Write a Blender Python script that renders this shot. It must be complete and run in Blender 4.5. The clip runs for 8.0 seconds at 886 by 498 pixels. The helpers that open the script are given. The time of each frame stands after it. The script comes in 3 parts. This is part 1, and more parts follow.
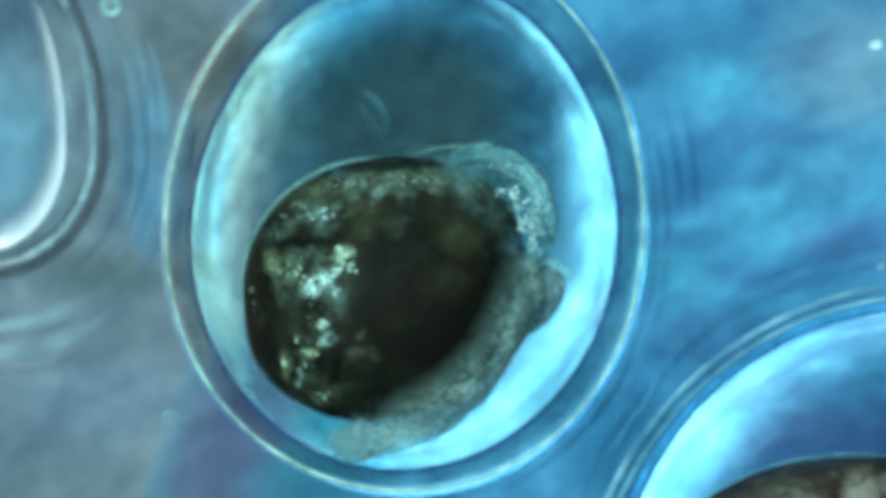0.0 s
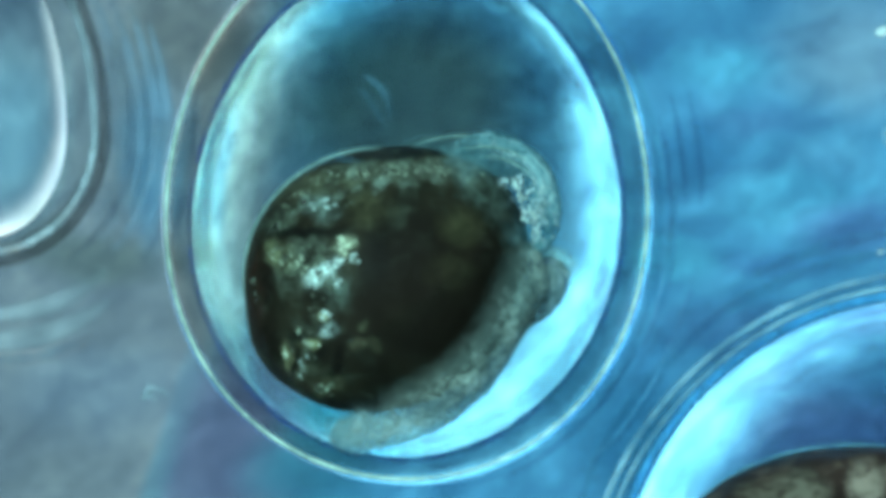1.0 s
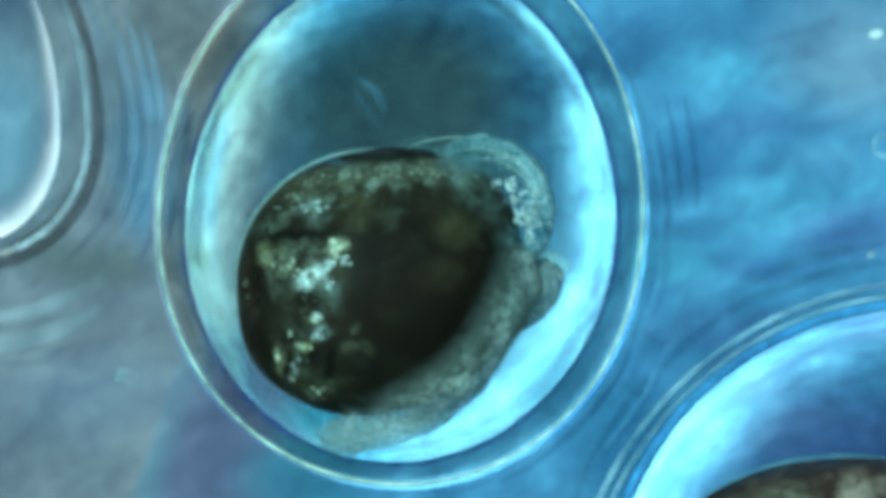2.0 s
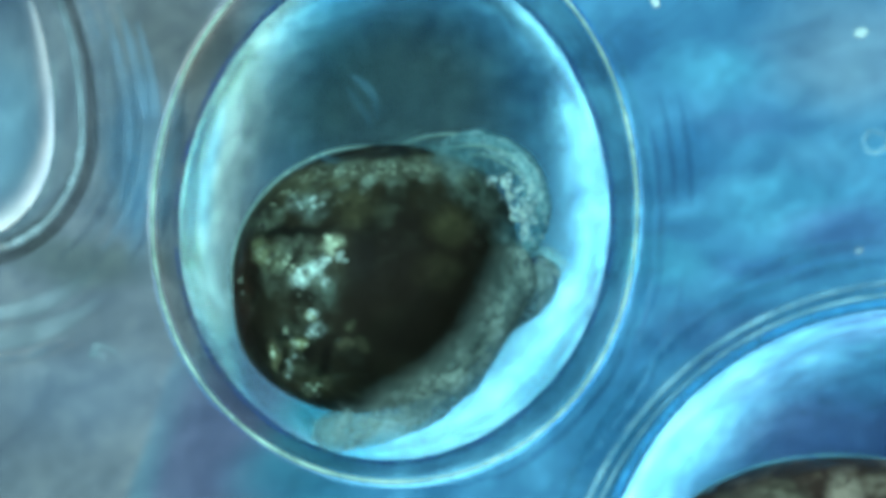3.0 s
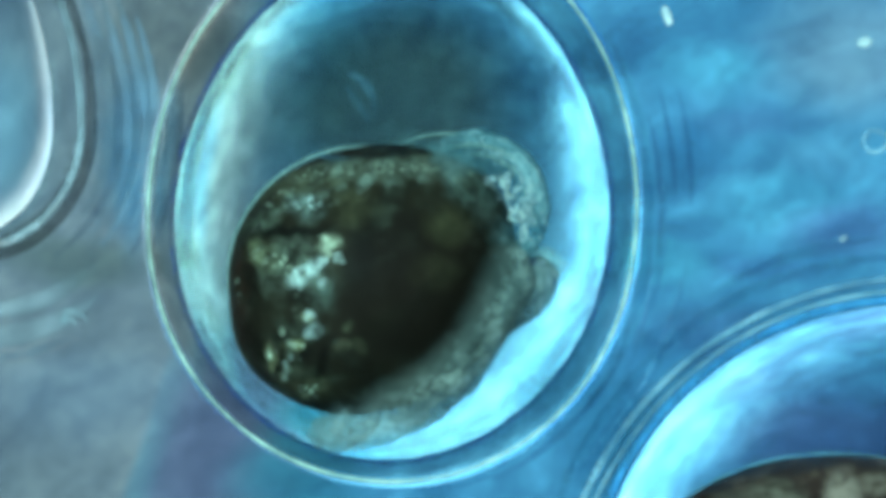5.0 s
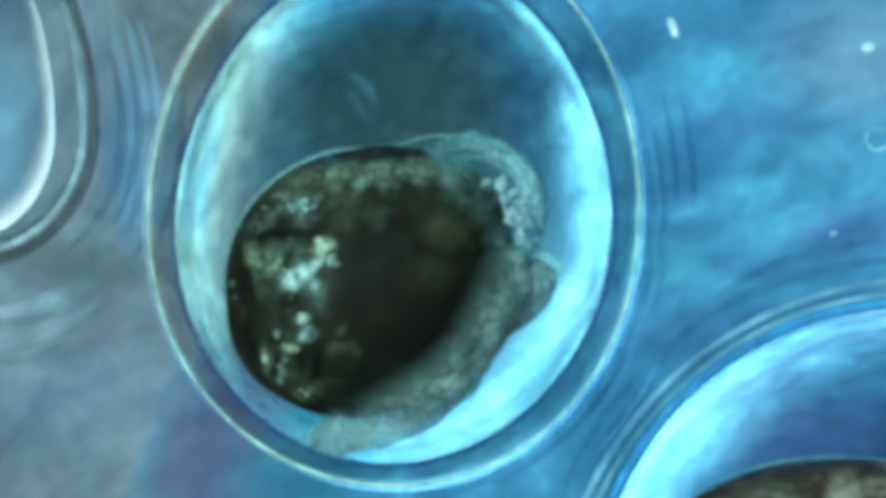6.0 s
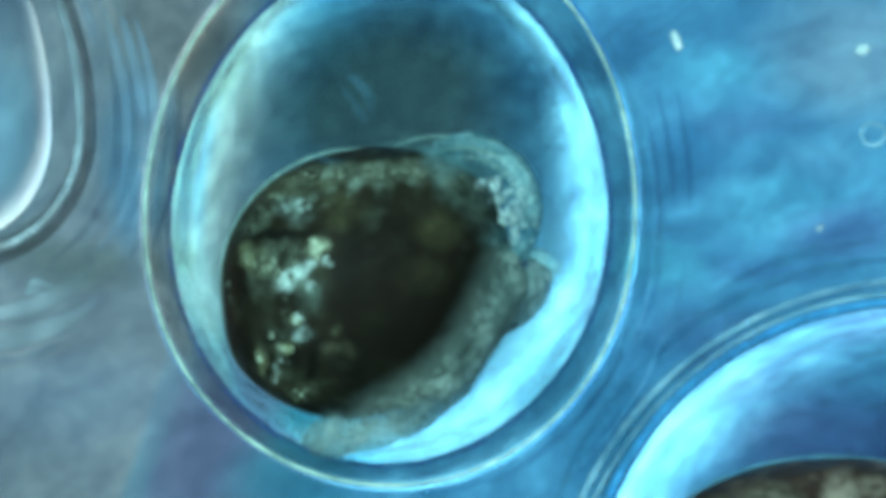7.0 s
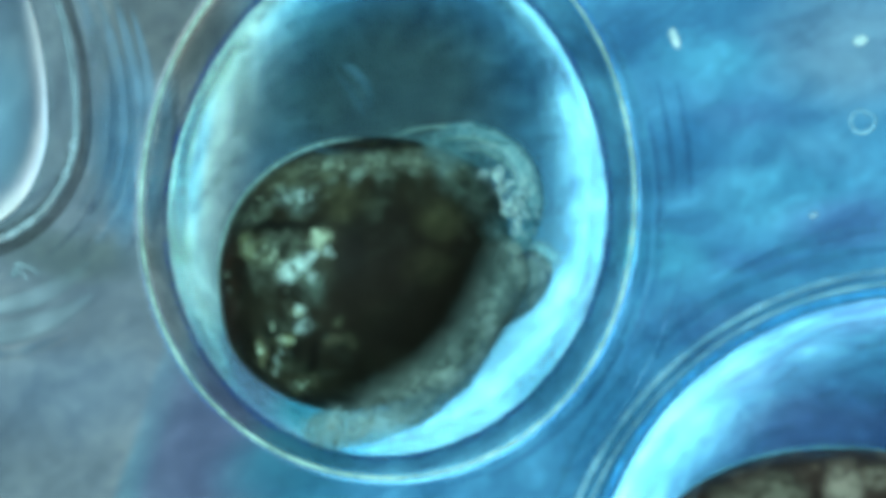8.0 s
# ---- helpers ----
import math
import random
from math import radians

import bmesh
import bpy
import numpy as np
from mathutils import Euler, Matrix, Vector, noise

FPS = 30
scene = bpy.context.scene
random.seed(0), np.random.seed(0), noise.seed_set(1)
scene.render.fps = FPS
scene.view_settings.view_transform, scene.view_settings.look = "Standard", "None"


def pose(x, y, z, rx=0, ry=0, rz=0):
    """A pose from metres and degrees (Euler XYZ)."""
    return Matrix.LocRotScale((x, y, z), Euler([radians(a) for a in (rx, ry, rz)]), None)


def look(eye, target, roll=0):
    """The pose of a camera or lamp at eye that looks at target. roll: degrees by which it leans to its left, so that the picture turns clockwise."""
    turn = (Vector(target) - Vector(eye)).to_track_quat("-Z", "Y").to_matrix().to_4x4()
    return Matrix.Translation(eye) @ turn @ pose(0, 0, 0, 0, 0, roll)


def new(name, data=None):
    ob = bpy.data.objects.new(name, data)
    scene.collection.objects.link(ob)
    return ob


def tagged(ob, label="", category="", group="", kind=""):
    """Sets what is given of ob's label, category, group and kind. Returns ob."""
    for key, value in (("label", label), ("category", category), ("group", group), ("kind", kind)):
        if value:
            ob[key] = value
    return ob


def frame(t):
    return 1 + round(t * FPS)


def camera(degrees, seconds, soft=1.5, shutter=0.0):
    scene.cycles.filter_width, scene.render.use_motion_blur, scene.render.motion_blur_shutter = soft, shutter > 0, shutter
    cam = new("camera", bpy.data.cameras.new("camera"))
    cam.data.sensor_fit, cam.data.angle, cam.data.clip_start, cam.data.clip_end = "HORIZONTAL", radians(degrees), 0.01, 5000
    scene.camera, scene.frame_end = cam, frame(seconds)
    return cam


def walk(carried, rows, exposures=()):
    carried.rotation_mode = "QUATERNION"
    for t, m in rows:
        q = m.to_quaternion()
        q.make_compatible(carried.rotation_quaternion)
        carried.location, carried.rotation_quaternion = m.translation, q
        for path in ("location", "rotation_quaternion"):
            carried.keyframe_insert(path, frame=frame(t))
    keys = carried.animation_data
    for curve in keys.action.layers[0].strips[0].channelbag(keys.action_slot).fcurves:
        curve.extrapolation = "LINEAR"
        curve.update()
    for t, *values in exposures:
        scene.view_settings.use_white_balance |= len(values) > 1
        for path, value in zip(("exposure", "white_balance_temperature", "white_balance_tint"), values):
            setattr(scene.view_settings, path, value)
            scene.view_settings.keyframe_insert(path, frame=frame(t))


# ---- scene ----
from mathutils.bvhtree import BVHTree

K = 1000.0             # the eggs are about a millimetre long: one millimetre is built as one metre
S = 1e-6 * K           # one micrometre
MM = 1e-3 * K
H = 15.0               # working distance, mm
cam = camera(math.degrees(2 * math.atan(0.784 / H)), 8.0, soft=5.4)
cam.data.dof.use_dof = True             # a microscope's thin plane of focus
cam.data.dof.focus_distance = (H + 0.1) * MM
cam.data.dof.aperture_fstop = 0.95


def P(x, y, z=0.0):
    """Micrometres across, down and up from the stage's corner, as a place in the world."""
    return Vector(((x - 784) * S, (441 - y) * S, z * S))


# seconds, drift right, drift down, magnification
DRIFT = [
    (0.0, 14, 17, .980), (0.5, 17, 1, .986), (1.0, 22, -8, .988), (2.5, 7, 2, .995), (3.0, 3, -3, .994),
    (3.5, 3, -3, .997), (4.0, 3, -6, .998), (4.5, 1, -6, 1.0), (6.0, 7, 0, 1.007), (6.5, 7, -1, 1.006),
    (7.0, 0, 0, 1.006), (7.5, -2, -9, 1.010), (8.0, -1, -16, 1.013)]


def camera_rows():
    rows = []
    for t, gx, gy, m in DRIFT:
        cx = 1135 - (1135 + gx - 1 - 784) / m
        cy = 400 - (400 + gy + 6 - 441) / m
        p = P(cx, cy)
        rows.append((t, pose(p.x, p.y, H / m * MM)))
    return rows


walk(cam, camera_rows())

# ---- light: dim room above, lit condenser below ----
world = bpy.data.worlds.new("room")
world.use_nodes = True
world.node_tree.nodes["Background"].inputs[0].default_value = (0.6, 0.9, 1.0, 1)
world.node_tree.nodes["Background"].inputs[1].default_value = 0.30
scene.world = world
scene.view_settings.exposure = 0.12

lamp_data = bpy.data.lights.new("incident_lamp", "AREA")
lamp_data.shape, lamp_data.size, lamp_data.energy = "DISK", 14 * MM, 0.0195 * K * K
lamp_data.color = (0.64, 1.0, 0.98)
lamp = new("incident_lamp", lamp_data)
lamp.matrix_world = look((-5 * MM, 7 * MM, 38 * MM), (0, 0, 0))


# ---- material helpers ----
class Mat:
    """A node material under construction."""

    def __init__(self, name):
        self.m = bpy.data.materials.new(name)
        self.m.use_nodes = True
        self.t = self.m.node_tree
        self.t.nodes.clear()
        self.out = self.t.nodes.new("ShaderNodeOutputMaterial")
        co = self.t.nodes.new("ShaderNodeTexCoord")
        self.co = self.vec("SCALE", co.outputs["Object"], scale=1 / S)

    def n(self, kind, **ins):
        node = self.t.nodes.new(kind)
        for k, v in ins.items():
            self.put(node, k.replace("_", " "), v)
        return node

    def put(self, node, key, v):
        sock = node.inputs[key]
        if isinstance(v, bpy.types.NodeSocket):
            self.t.links.new(v, sock)
        else:
            sock.default_value = v

    def vec(self, op, a, b=None, scale=None):
        node = self.t.nodes.new("ShaderNodeVectorMath")
        node.operation = op
        self.put(node, 0, a)
        if b is not None:
            self.put(node, 1, b)
        if scale is not None:
            node.inputs["Scale"].default_value = scale
        return node.outputs["Value" if op in ("LENGTH", "DISTANCE", "DOT_PRODUCT") else "Vector"]

    def math(self, op, a, b=0.0):
        node = self.t.nodes.new("ShaderNodeMath")
        node.operation = op
        self.put(node, 0, a)
        self.put(node, 1, b)
        return node.outputs[0]

    def step(self, v, lo, hi, a=0.0, b=1.0):
        node = self.t.nodes.new("ShaderNodeMapRange")
        node.interpolation_type = "SMOOTHSTEP"
        self.put(node, 0, v)
        for i, x in enumerate((lo, hi, a, b), 1):
            node.inputs[i].default_value = x
        return node.outputs[0]

    def noise(self, size, detail=4.0, rough=0.55, co=None, warp=0.0):
        node = self.n("ShaderNodeTexNoise", Vector=self.vec("SCALE", co or self.co, scale=1.0 / size))
        node.inputs["Scale"].default_value = 1.0
        node.inputs["Detail"].default_value = detail
        node.inputs["Roughness"].default_value = rough
        node.inputs["Distortion"].default_value = warp
        return node.outputs["Fac"]

    def mix(self, f, a, b, how="MIX"):
        node = self.t.nodes.new("ShaderNodeMix")
        node.data_type, node.blend_type = "RGBA", how
        self.put(node, 0, f)
        for key, v in ((6, a), (7, b)):
            if not isinstance(v, bpy.types.NodeSocket):
                v = (*v, 1.0)
            self.put(node, key, v)
        return node.outputs[2]

    def blend(self, f, a, b):
        node = self.t.nodes.new("ShaderNodeMixShader")
        self.put(node, 0, f)
        self.t.links.new(a, node.inputs[1])
        self.t.links.new(b, node.inputs[2])
        return node.outputs[0]

    def shader(self, kind, color, **ins):
        node = self.t.nodes.new(kind)
        self.put(node, "Color", color if isinstance(color, bpy.types.NodeSocket) else (*color, 1.0))
        for k, v in ins.items():
            self.put(node, k, v)
        return node.outputs[0]

    def bump(self, height, dist, strength=0.6):
        node = self.t.nodes.new("ShaderNodeBump")
        node.inputs["Strength"].default_value = strength
        node.inputs["Distance"].default_value = dist * S
        self.t.links.new(height, node.inputs["Height"])
        return node.outputs[0]

    def done(self, surface):
        self.t.links.new(surface, self.out.inputs["Surface"])
        return self.m


def flat(x, y):
    """A place on the stage in the jelly's own micrometres."""
    return (x - 784, 441 - y, 0.0)


def condenser_material():
    """The lit condenser seen from above: a blue field and a bright annulus, open to three sides."""
    k = Mat("condenser_light")
    p = k.vec("SCALE", k.co, scale=0.001)                      # mm
    sep = k.n("ShaderNodeSeparateXYZ", Vector=p)
    flatp = k.n("ShaderNodeCombineXYZ", X=sep.outputs[0], Y=sep.outputs[1])
    r = k.vec("LENGTH", flatp.outputs[0])
    up = k.math("DIVIDE", sep.outputs[1], k.math("ADD", r, 0.001))
    side = k.math("DIVIDE", sep.outputs[0], k.math("ADD", r, 0.001))
    cloud = k.noise(9000.0, 2.0, 0.5)
    down = k.math("ADD", k.math("MULTIPLY", side, 0.6), k.math("MULTIPLY", up, -0.8))
    lean = k.math("MULTIPLY", r, k.step(down, 0.45, 0.98, 1.0, 1.25))
    lean = k.math("MULTIPLY", lean, k.step(k.math("SUBTRACT", up, side), 0.5, 1.2, 1.0, 1.02))
    high = k.math("ADD", up, k.math("MULTIPLY", side, 0.6))
    lean = k.math("MULTIPLY", lean, k.step(high, 0.84, 1.16, 1.0, 0.62))                 # the light leans to one side
    ring = k.math("POWER", k.step(lean, 5.0, 20.0), 2.3)
    ring = k.math("MULTIPLY", ring, k.step(up, 1.02, 0.66, 0.28, 1.0))
    ring = k.math("MULTIPLY", ring, k.step(cloud, 0.25, 0.7, 0.85, 1.1))
    ring = k.math("MULTIPLY", ring, k.step(side, -1.0, 0.8, 0.85, 1.1))
    low = k.math("ADD", k.math("MULTIPLY", side, -0.71), k.math("MULTIPLY", up, -0.71))
    ring = k.math("MULTIPLY", ring, k.step(low, 0.87, 0.99, 1.0, 0.45))
    base = k.mix(k.step(r, 22.0, 29.0), (0.20, 0.48, 0.76), (0.14, 0.36, 0.93))
    lit = k.mix(k.step(side, -0.9, 0.1), (2.95, 4.25, 5.2), (2.6, 3.9, 4.9))
    col = k.mix(ring, base, lit)
    return k.done(k.shader("ShaderNodeEmission", col, Strength=1.0))


def jelly_material():
    """Clear egg jelly, clouded and stained unevenly, with the eggs' dark and bright interiors painted in; light passes
    through it from below.
    """
    k = Mat("egg_jelly")
    warp = k.n("ShaderNodeTexNoise", Vector=k.vec("SCALE", k.co, scale=1 / 260.0))
    warp.inputs["Scale"].default_value, warp.inputs["Detail"].default_value = 1.0, 5.0
    off = k.vec("SCALE", k.vec("SUBTRACT", warp.outputs["Color"], (0.5, 0.5, 0.5)), scale=150.0)
    p = k.vec("ADD", k.co, off)
    sep = k.n("ShaderNodeSeparateXYZ", Vector=p)
    x = sep.outputs[0]
    away = k.step(k.vec("LENGTH", k.vec("MULTIPLY", k.co, (1.0, 1.0, 0.0))), 1000, 2000)
    wide = k.math("MULTIPLY", k.math("SUBTRACT", k.noise(1500.0, 3.0, 0.5), 0.42), 9000.0)
    x = k.math("ADD", x, k.math("MULTIPLY", away, wide))
    col = k.mix(k.step(x, -430, -190), (0.98, 0.74, 0.58), (0.37, 0.86, 0.99))

    even = k.vec("ADD", k.co, k.vec("SCALE", off, scale=0.3))

    def stain_and_light(col, cx, cy, rx, ry, tint, amount=1.0, lo=0.25, hi=1.0, at=p):
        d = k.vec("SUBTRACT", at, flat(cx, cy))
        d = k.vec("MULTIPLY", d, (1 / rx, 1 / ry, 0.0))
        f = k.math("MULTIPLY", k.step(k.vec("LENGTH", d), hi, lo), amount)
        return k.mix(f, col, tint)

    esep = k.n("ShaderNodeSeparateXYZ", Vector=even)                # a fold that crosses the jelly, teal along its edge
    d = k.math("ADD", k.math("SUBTRACT", k.math("MULTIPLY", esep.outputs[0], 0.951), k.math("MULTIPLY", esep.outputs[1], 0.309)), 419.0)
    below = k.step(esep.outputs[1], -110, -260)
    fold = k.math("MULTIPLY", k.math("MULTIPLY", k.step(d, 20, 55), k.step(d, 300, 180)), k.math("MULTIPLY", below, 0.7))
    col = k.mix(fold, col, (0.60, 0.52, 0.58))
    fringe = k.math("MULTIPLY", k.math("MULTIPLY", k.step(d, -8, 10), k.step(d, 62, 26)), k.math("MULTIPLY", below, 0.55))
    col = k.mix(fringe, col, (0.44, 0.74, 0.70))
    col = stain_and_light(col, 340, 800, 130, 240, (0.52, 0.40, 0.46), 0.85)
    col = stain_and_light(col, 120, 700, 260, 110, (0.92, 0.80, 0.70), 0.6)
    col = stain_and_light(col, 60, 860, 200, 90, (0.74, 0.58, 0.46), 0.7)
    col = stain_and_light(col, 270, 50, 190, 150, (0.74, 0.54, 0.38), 0.85)
    col = stain_and_light(col, 520, 860, 170, 130, (0.17, 0.50, 0.52), 0.9)
    col = stain_and_light(col, 1100, 780, 180, 160, (0.16, 0.48, 0.60), 0.8)
    col = stain_and_light(col, 1290, 590, 200, 60, (0.30, 0.52, 0.70), 0.7)
    # pale patches; tints above 1 put extra brightness into the jelly
    col = stain_and_light(col, 1540, 70, 240, 190, (0.85, 1.0, 0.95), 0.9)
    col = stain_and_light(col, 1400, 355, 190, 85, (0.52, 1.25, 1.28), 0.9)
    col = stain_and_light(col, 1480, 270, 120, 60, (0.60, 1.15, 1.2), 0.7)
    col = stain_and_light(col, 1260, 110, 170, 60, (0.40, 1.05, 1.1), 0.8)
    col = stain_and_light(col, 1330, 210, 170, 50, (0.36, 0.66, 0.86), 0.7)
    col = stain_and_light(col, 1235, 260, 110, 100, (0.17, 0.46, 0.64), 0.9)
    col = stain_and_light(col, 1530, 400, 190, 70, (0.40, 0.60, 0.84), 0.8)
    col = stain_and_light(col, 1370, 470, 150, 40, (0.28, 0.54, 0.78), 0.6)
    col = stain_and_light(col, 1210, 470, 90, 70, (0.32, 0.95, 0.95), 0.6)
    col = stain_and_light(col, 1130, 70, 110, 90, (0.24, 0.56, 0.72), 0.6)
    col = stain_and_light(col, 210, 290, 60, 240, (0.34, 0.66, 0.72), 0.7)
    col = stain_and_light(col, 110, 470, 180, 60, (0.62, 0.52, 0.34), 0.7)
    # dark interior of the main egg, painted into the jelly beneath it
    col = stain_and_light(col, 690, 150, 400, 330, (0.285, 0.355, 0.275), 0.95, 0.30, 1.0, even)
    # navy interior of the blue egg, likewise painted below it
    col = stain_and_light(col, 1520, 790, 330, 190, (0.26, 0.32, 0.50), 0.9, 0.35, 1.0)
    # brightness inside the left egg, put into the jelly's tint
    col = stain_and_light(col, -40, 230, 150, 260, (1.6, 1.5, 1.15), 0.95)
    east = k.step(x, -350, 60)
    fine = k.noise(110.0, 5.0, 0.62, co=p)
    col = k.mix(1.0, col, k.mix(k.step(fine, 0.25, 0.75), (0.72, 0.76, 0.82), (1.28, 1.24, 1.18)), "MULTIPLY")
    rot = k.n("ShaderNodeVectorRotate", Vector=p)
    rot.rotation_type = "Z_AXIS"
    rot.inputs["Angle"].default_value = radians(-32)
    wisp = k.noise(1.0, 5.0, 0.62, co=k.vec("MULTIPLY", rot.outputs[0], (1 / 330.0, 1 / 120.0, 0.0)), warp=0.5)
    both = k.mix(k.step(wisp, 0.30, 0.70), (0.60, 0.66, 0.72), (1.38, 1.32, 1.25))
    col = k.mix(k.math("ADD", k.math("MULTIPLY", east, 0.72), 0.28), col, k.mix(1.0, col, both, "MULTIPLY"))
    thread = k.noise(1.0, 3.0, 0.6, co=k.vec("MULTIPLY", rot.outputs[0], (1 / 120.0, 1 / 26.0, 0.0)), warp=0.3)
    col = k.mix(1.0, col, k.mix(k.step(thread, 0.3, 0.7), (0.90, 0.91, 0.93), (1.09, 1.08, 1.06)), "MULTIPLY")
    blot = k.noise(52.0, 4.0, 0.6, co=p)
    col = k.mix(1.0, col, k.mix(k.step(blot, 0.3, 0.7), (0.88, 0.89, 0.90), (1.12, 1.11, 1.10)), "MULTIPLY")
    big = k.noise(520.0, 3.0, 0.5)
    col = k.mix(1.0, col, k.mix(k.step(big, 0.3, 0.7), (0.86, 0.88, 0.9), (1.1, 1.08, 1.06)), "MULTIPLY")
    col = k.mix(1.0, col, (0.74, 0.74, 0.74), "MULTIPLY")
    thin = k.n("ShaderNodeGamma", Color=col, Gamma=0.5)         # light crosses two faces
    return k.done(k.shader("ShaderNodeBsdfRefraction", thin.outputs[0], IOR=1.0, Roughness=0.0))


def clear_material(name, tint):
    k = Mat(name)
    return k.done(k.shader("ShaderNodeBsdfTransparent", tint))


def cloudy_material(name):
    """Egg fluid with thin clouds in it."""
    k = Mat(name)
    f = k.noise(95.0, 5.0, 0.62, warp=0.6)
    wide = k.noise(240.0, 3.0, 0.5)
    col = k.mix(k.step(f, 0.34, 0.66), (0.87, 0.89, 0.90), (1.0, 1.0, 1.0))
    col = k.mix(1.0, col, k.mix(k.step(wide, 0.35, 0.65), (0.93, 0.94, 0.95), (1.0, 1.0, 1.0)), "MULTIPLY")
    return k.done(k.shader("ShaderNodeBsdfTransparent", col))


def membrane_material(name, ior, tint, dark, size=220.0, wall=None, rough=0.0, rim=None):
    """The far side of a clear capsule: it bends the light that comes up through it."""
    k = Mat(name)
    f = k.noise(size, 4.0, 0.6, warp=0.4)
    col = k.mix(k.step(f, 0.3, 0.72), dark, tint)
    if wall:                                    # deeper tint painted near the outline, standing in for a wall crossed slantwise
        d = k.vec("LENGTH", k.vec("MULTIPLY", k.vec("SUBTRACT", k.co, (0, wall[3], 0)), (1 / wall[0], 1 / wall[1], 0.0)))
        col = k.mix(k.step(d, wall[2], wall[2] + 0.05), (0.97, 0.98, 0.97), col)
    if rim:                                     # painted tint: cools the bright crescent's left side, dims the pale egg's low down
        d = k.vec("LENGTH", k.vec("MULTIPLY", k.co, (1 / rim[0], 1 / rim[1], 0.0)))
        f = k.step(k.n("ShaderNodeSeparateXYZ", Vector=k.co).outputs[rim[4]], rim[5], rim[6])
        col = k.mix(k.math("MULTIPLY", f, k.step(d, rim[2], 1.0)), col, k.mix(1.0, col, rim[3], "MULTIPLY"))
    node = k.t.nodes.new("ShaderNodeBsdfRefraction")
    node.inputs["IOR"].default_value = ior
    node.inputs["Roughness"].default_value = rough
    k.put(node, "Color", col)
    return k.done(node.outputs[0])


def yolk_material():
    """Dark brown yolk seen through the body wall, with marbled olive and pale patches."""
    k = Mat("yolk_tissue")
    grain = k.noise(13.0, 4.0, 0.65)
    cloud = k.noise(34.0, 5.0, 0.62, warp=0.5)
    wide = k.noise(120.0, 3.0, 0.5)
    warp = k.n("ShaderNodeTexNoise", Vector=k.vec("SCALE", k.co, scale=1 / 40.0))
    warp.inputs["Scale"].default_value, warp.inputs["Detail"].default_value = 1.0, 4.0
    p = k.vec("ADD", k.co, k.vec("SCALE", k.vec("SUBTRACT", warp.outputs["Color"], (0.5, 0.5, 0.5)), scale=40.0))
    col = k.mix(k.step(wide, 0.35, 0.65), (0.010, 0.010, 0.007), (0.022, 0.022, 0.013))
    col = k.mix(k.step(cloud, 0.46, 0.70), col, (0.040, 0.052, 0.036))

    def patch(col, cx, cy, rx, ry, turn, tint, amount=1.0, solid=0.3, lo=0.2, hi=1.15, grainy=0.35):
        d = k.vec("SUBTRACT", p, (cx - 690, 500 - cy, 0))
        rot = k.n("ShaderNodeVectorRotate", Vector=d)
        rot.rotation_type = "Z_AXIS"
        rot.inputs["Angle"].default_value = radians(-turn)
        d = k.vec("LENGTH", k.vec("MULTIPLY", rot.outputs[0], (1 / rx, 1 / ry, 0.0)))
        f = k.math("MULTIPLY", k.step(d, hi, lo), k.step(cloud, 0.40, 0.58, solid, 1.0))
        f = k.math("MULTIPLY", f, k.step(grain, 0.36, 0.56, grainy, 1.0))
        return k.mix(k.math("MULTIPLY", f, amount), col, tint)

    red, olive, teal, cream = (0.030, 0.014, 0.010), (0.110, 0.140, 0.090), (0.135, 0.225, 0.190), (0.46, 0.60, 0.42)
    col = patch(col, 425, 520, 40, 130, 0, red, 0.9, 0.6)
    col = patch(col, 520, 320, 90, 26, 32, (0.060, 0.060, 0.030), 0.9, 0.5)
    col = patch(col, 620, 308, 190, 34, 8, olive)
    col = patch(col, 690, 296, 150, 26, 0, (0.150, 0.215, 0.165))
    for cx, cy, rx in ((560, 318, 20), (600, 300, 18), (612, 330, 16), (668, 300, 18), (700, 318, 22), (730, 292, 16), (752, 308, 20), (518, 352, 16), (500, 372, 16), (580, 345, 18)):
        col = patch(col, cx, cy, rx, 0.6 * rx, 40, (0.21, 0.31, 0.25), 0.75, 0.2)
    col = patch(col, 655, 320, 30, 22, 50, (0.20, 0.30, 0.25), 0.9, 0.2)
    col = patch(col, 835, 330, 56, 46, -30, (0.095, 0.150, 0.125))
    col = patch(col, 545, 362, 42, 30, -10, (0.18, 0.29, 0.26))
    col = patch(col, 478, 388, 46, 22, 30, (0.13, 0.19, 0.14))
    col = patch(col, 630, 370, 56, 44, 0, (0.064, 0.070, 0.036), 0.9, 0.5)
    col = patch(col, 476, 452, 40, 30, -30, (0.185, 0.235, 0.130))
    col = patch(col, 530, 468, 80, 60, 20, (0.120, 0.175, 0.135), 0.85, 0.15)
    col = patch(col, 580, 505, 34, 50, 0, teal, 0.65)
    col = patch(col, 586, 436, 28, 28, 0, cream, 0.75, 0.3)
    col = patch(col, 515, 560, 60, 50, 0, (0.042, 0.055, 0.038), 0.7, 0.1)
    col = patch(col, 520, 640, 50, 66, -14, (0.055, 0.072, 0.045), 0.7, 0.1)
    col = patch(col, 556, 478, 36, 17, 45, (0.60, 0.95, 0.92), 1.0, 0.45)
    col = patch(col, 532, 497, 15, 20, 0, (0.55, 0.80, 0.74), 1.0, 0.5)
    col = patch(col, 552, 552, 15, 14, 0, cream, 1.0, 0.7)
    col = patch(col, 560, 585, 22, 18, 0, (0.24, 0.36, 0.34), 1.0, 0.5)
    col = patch(col, 526, 606, 24, 13, 0, (0.30, 0.38, 0.20), 1.0, 0.5)
    col = patch(col, 515, 648, 11, 40, -10, (0.17, 0.235, 0.175), 1.0, 0.4)
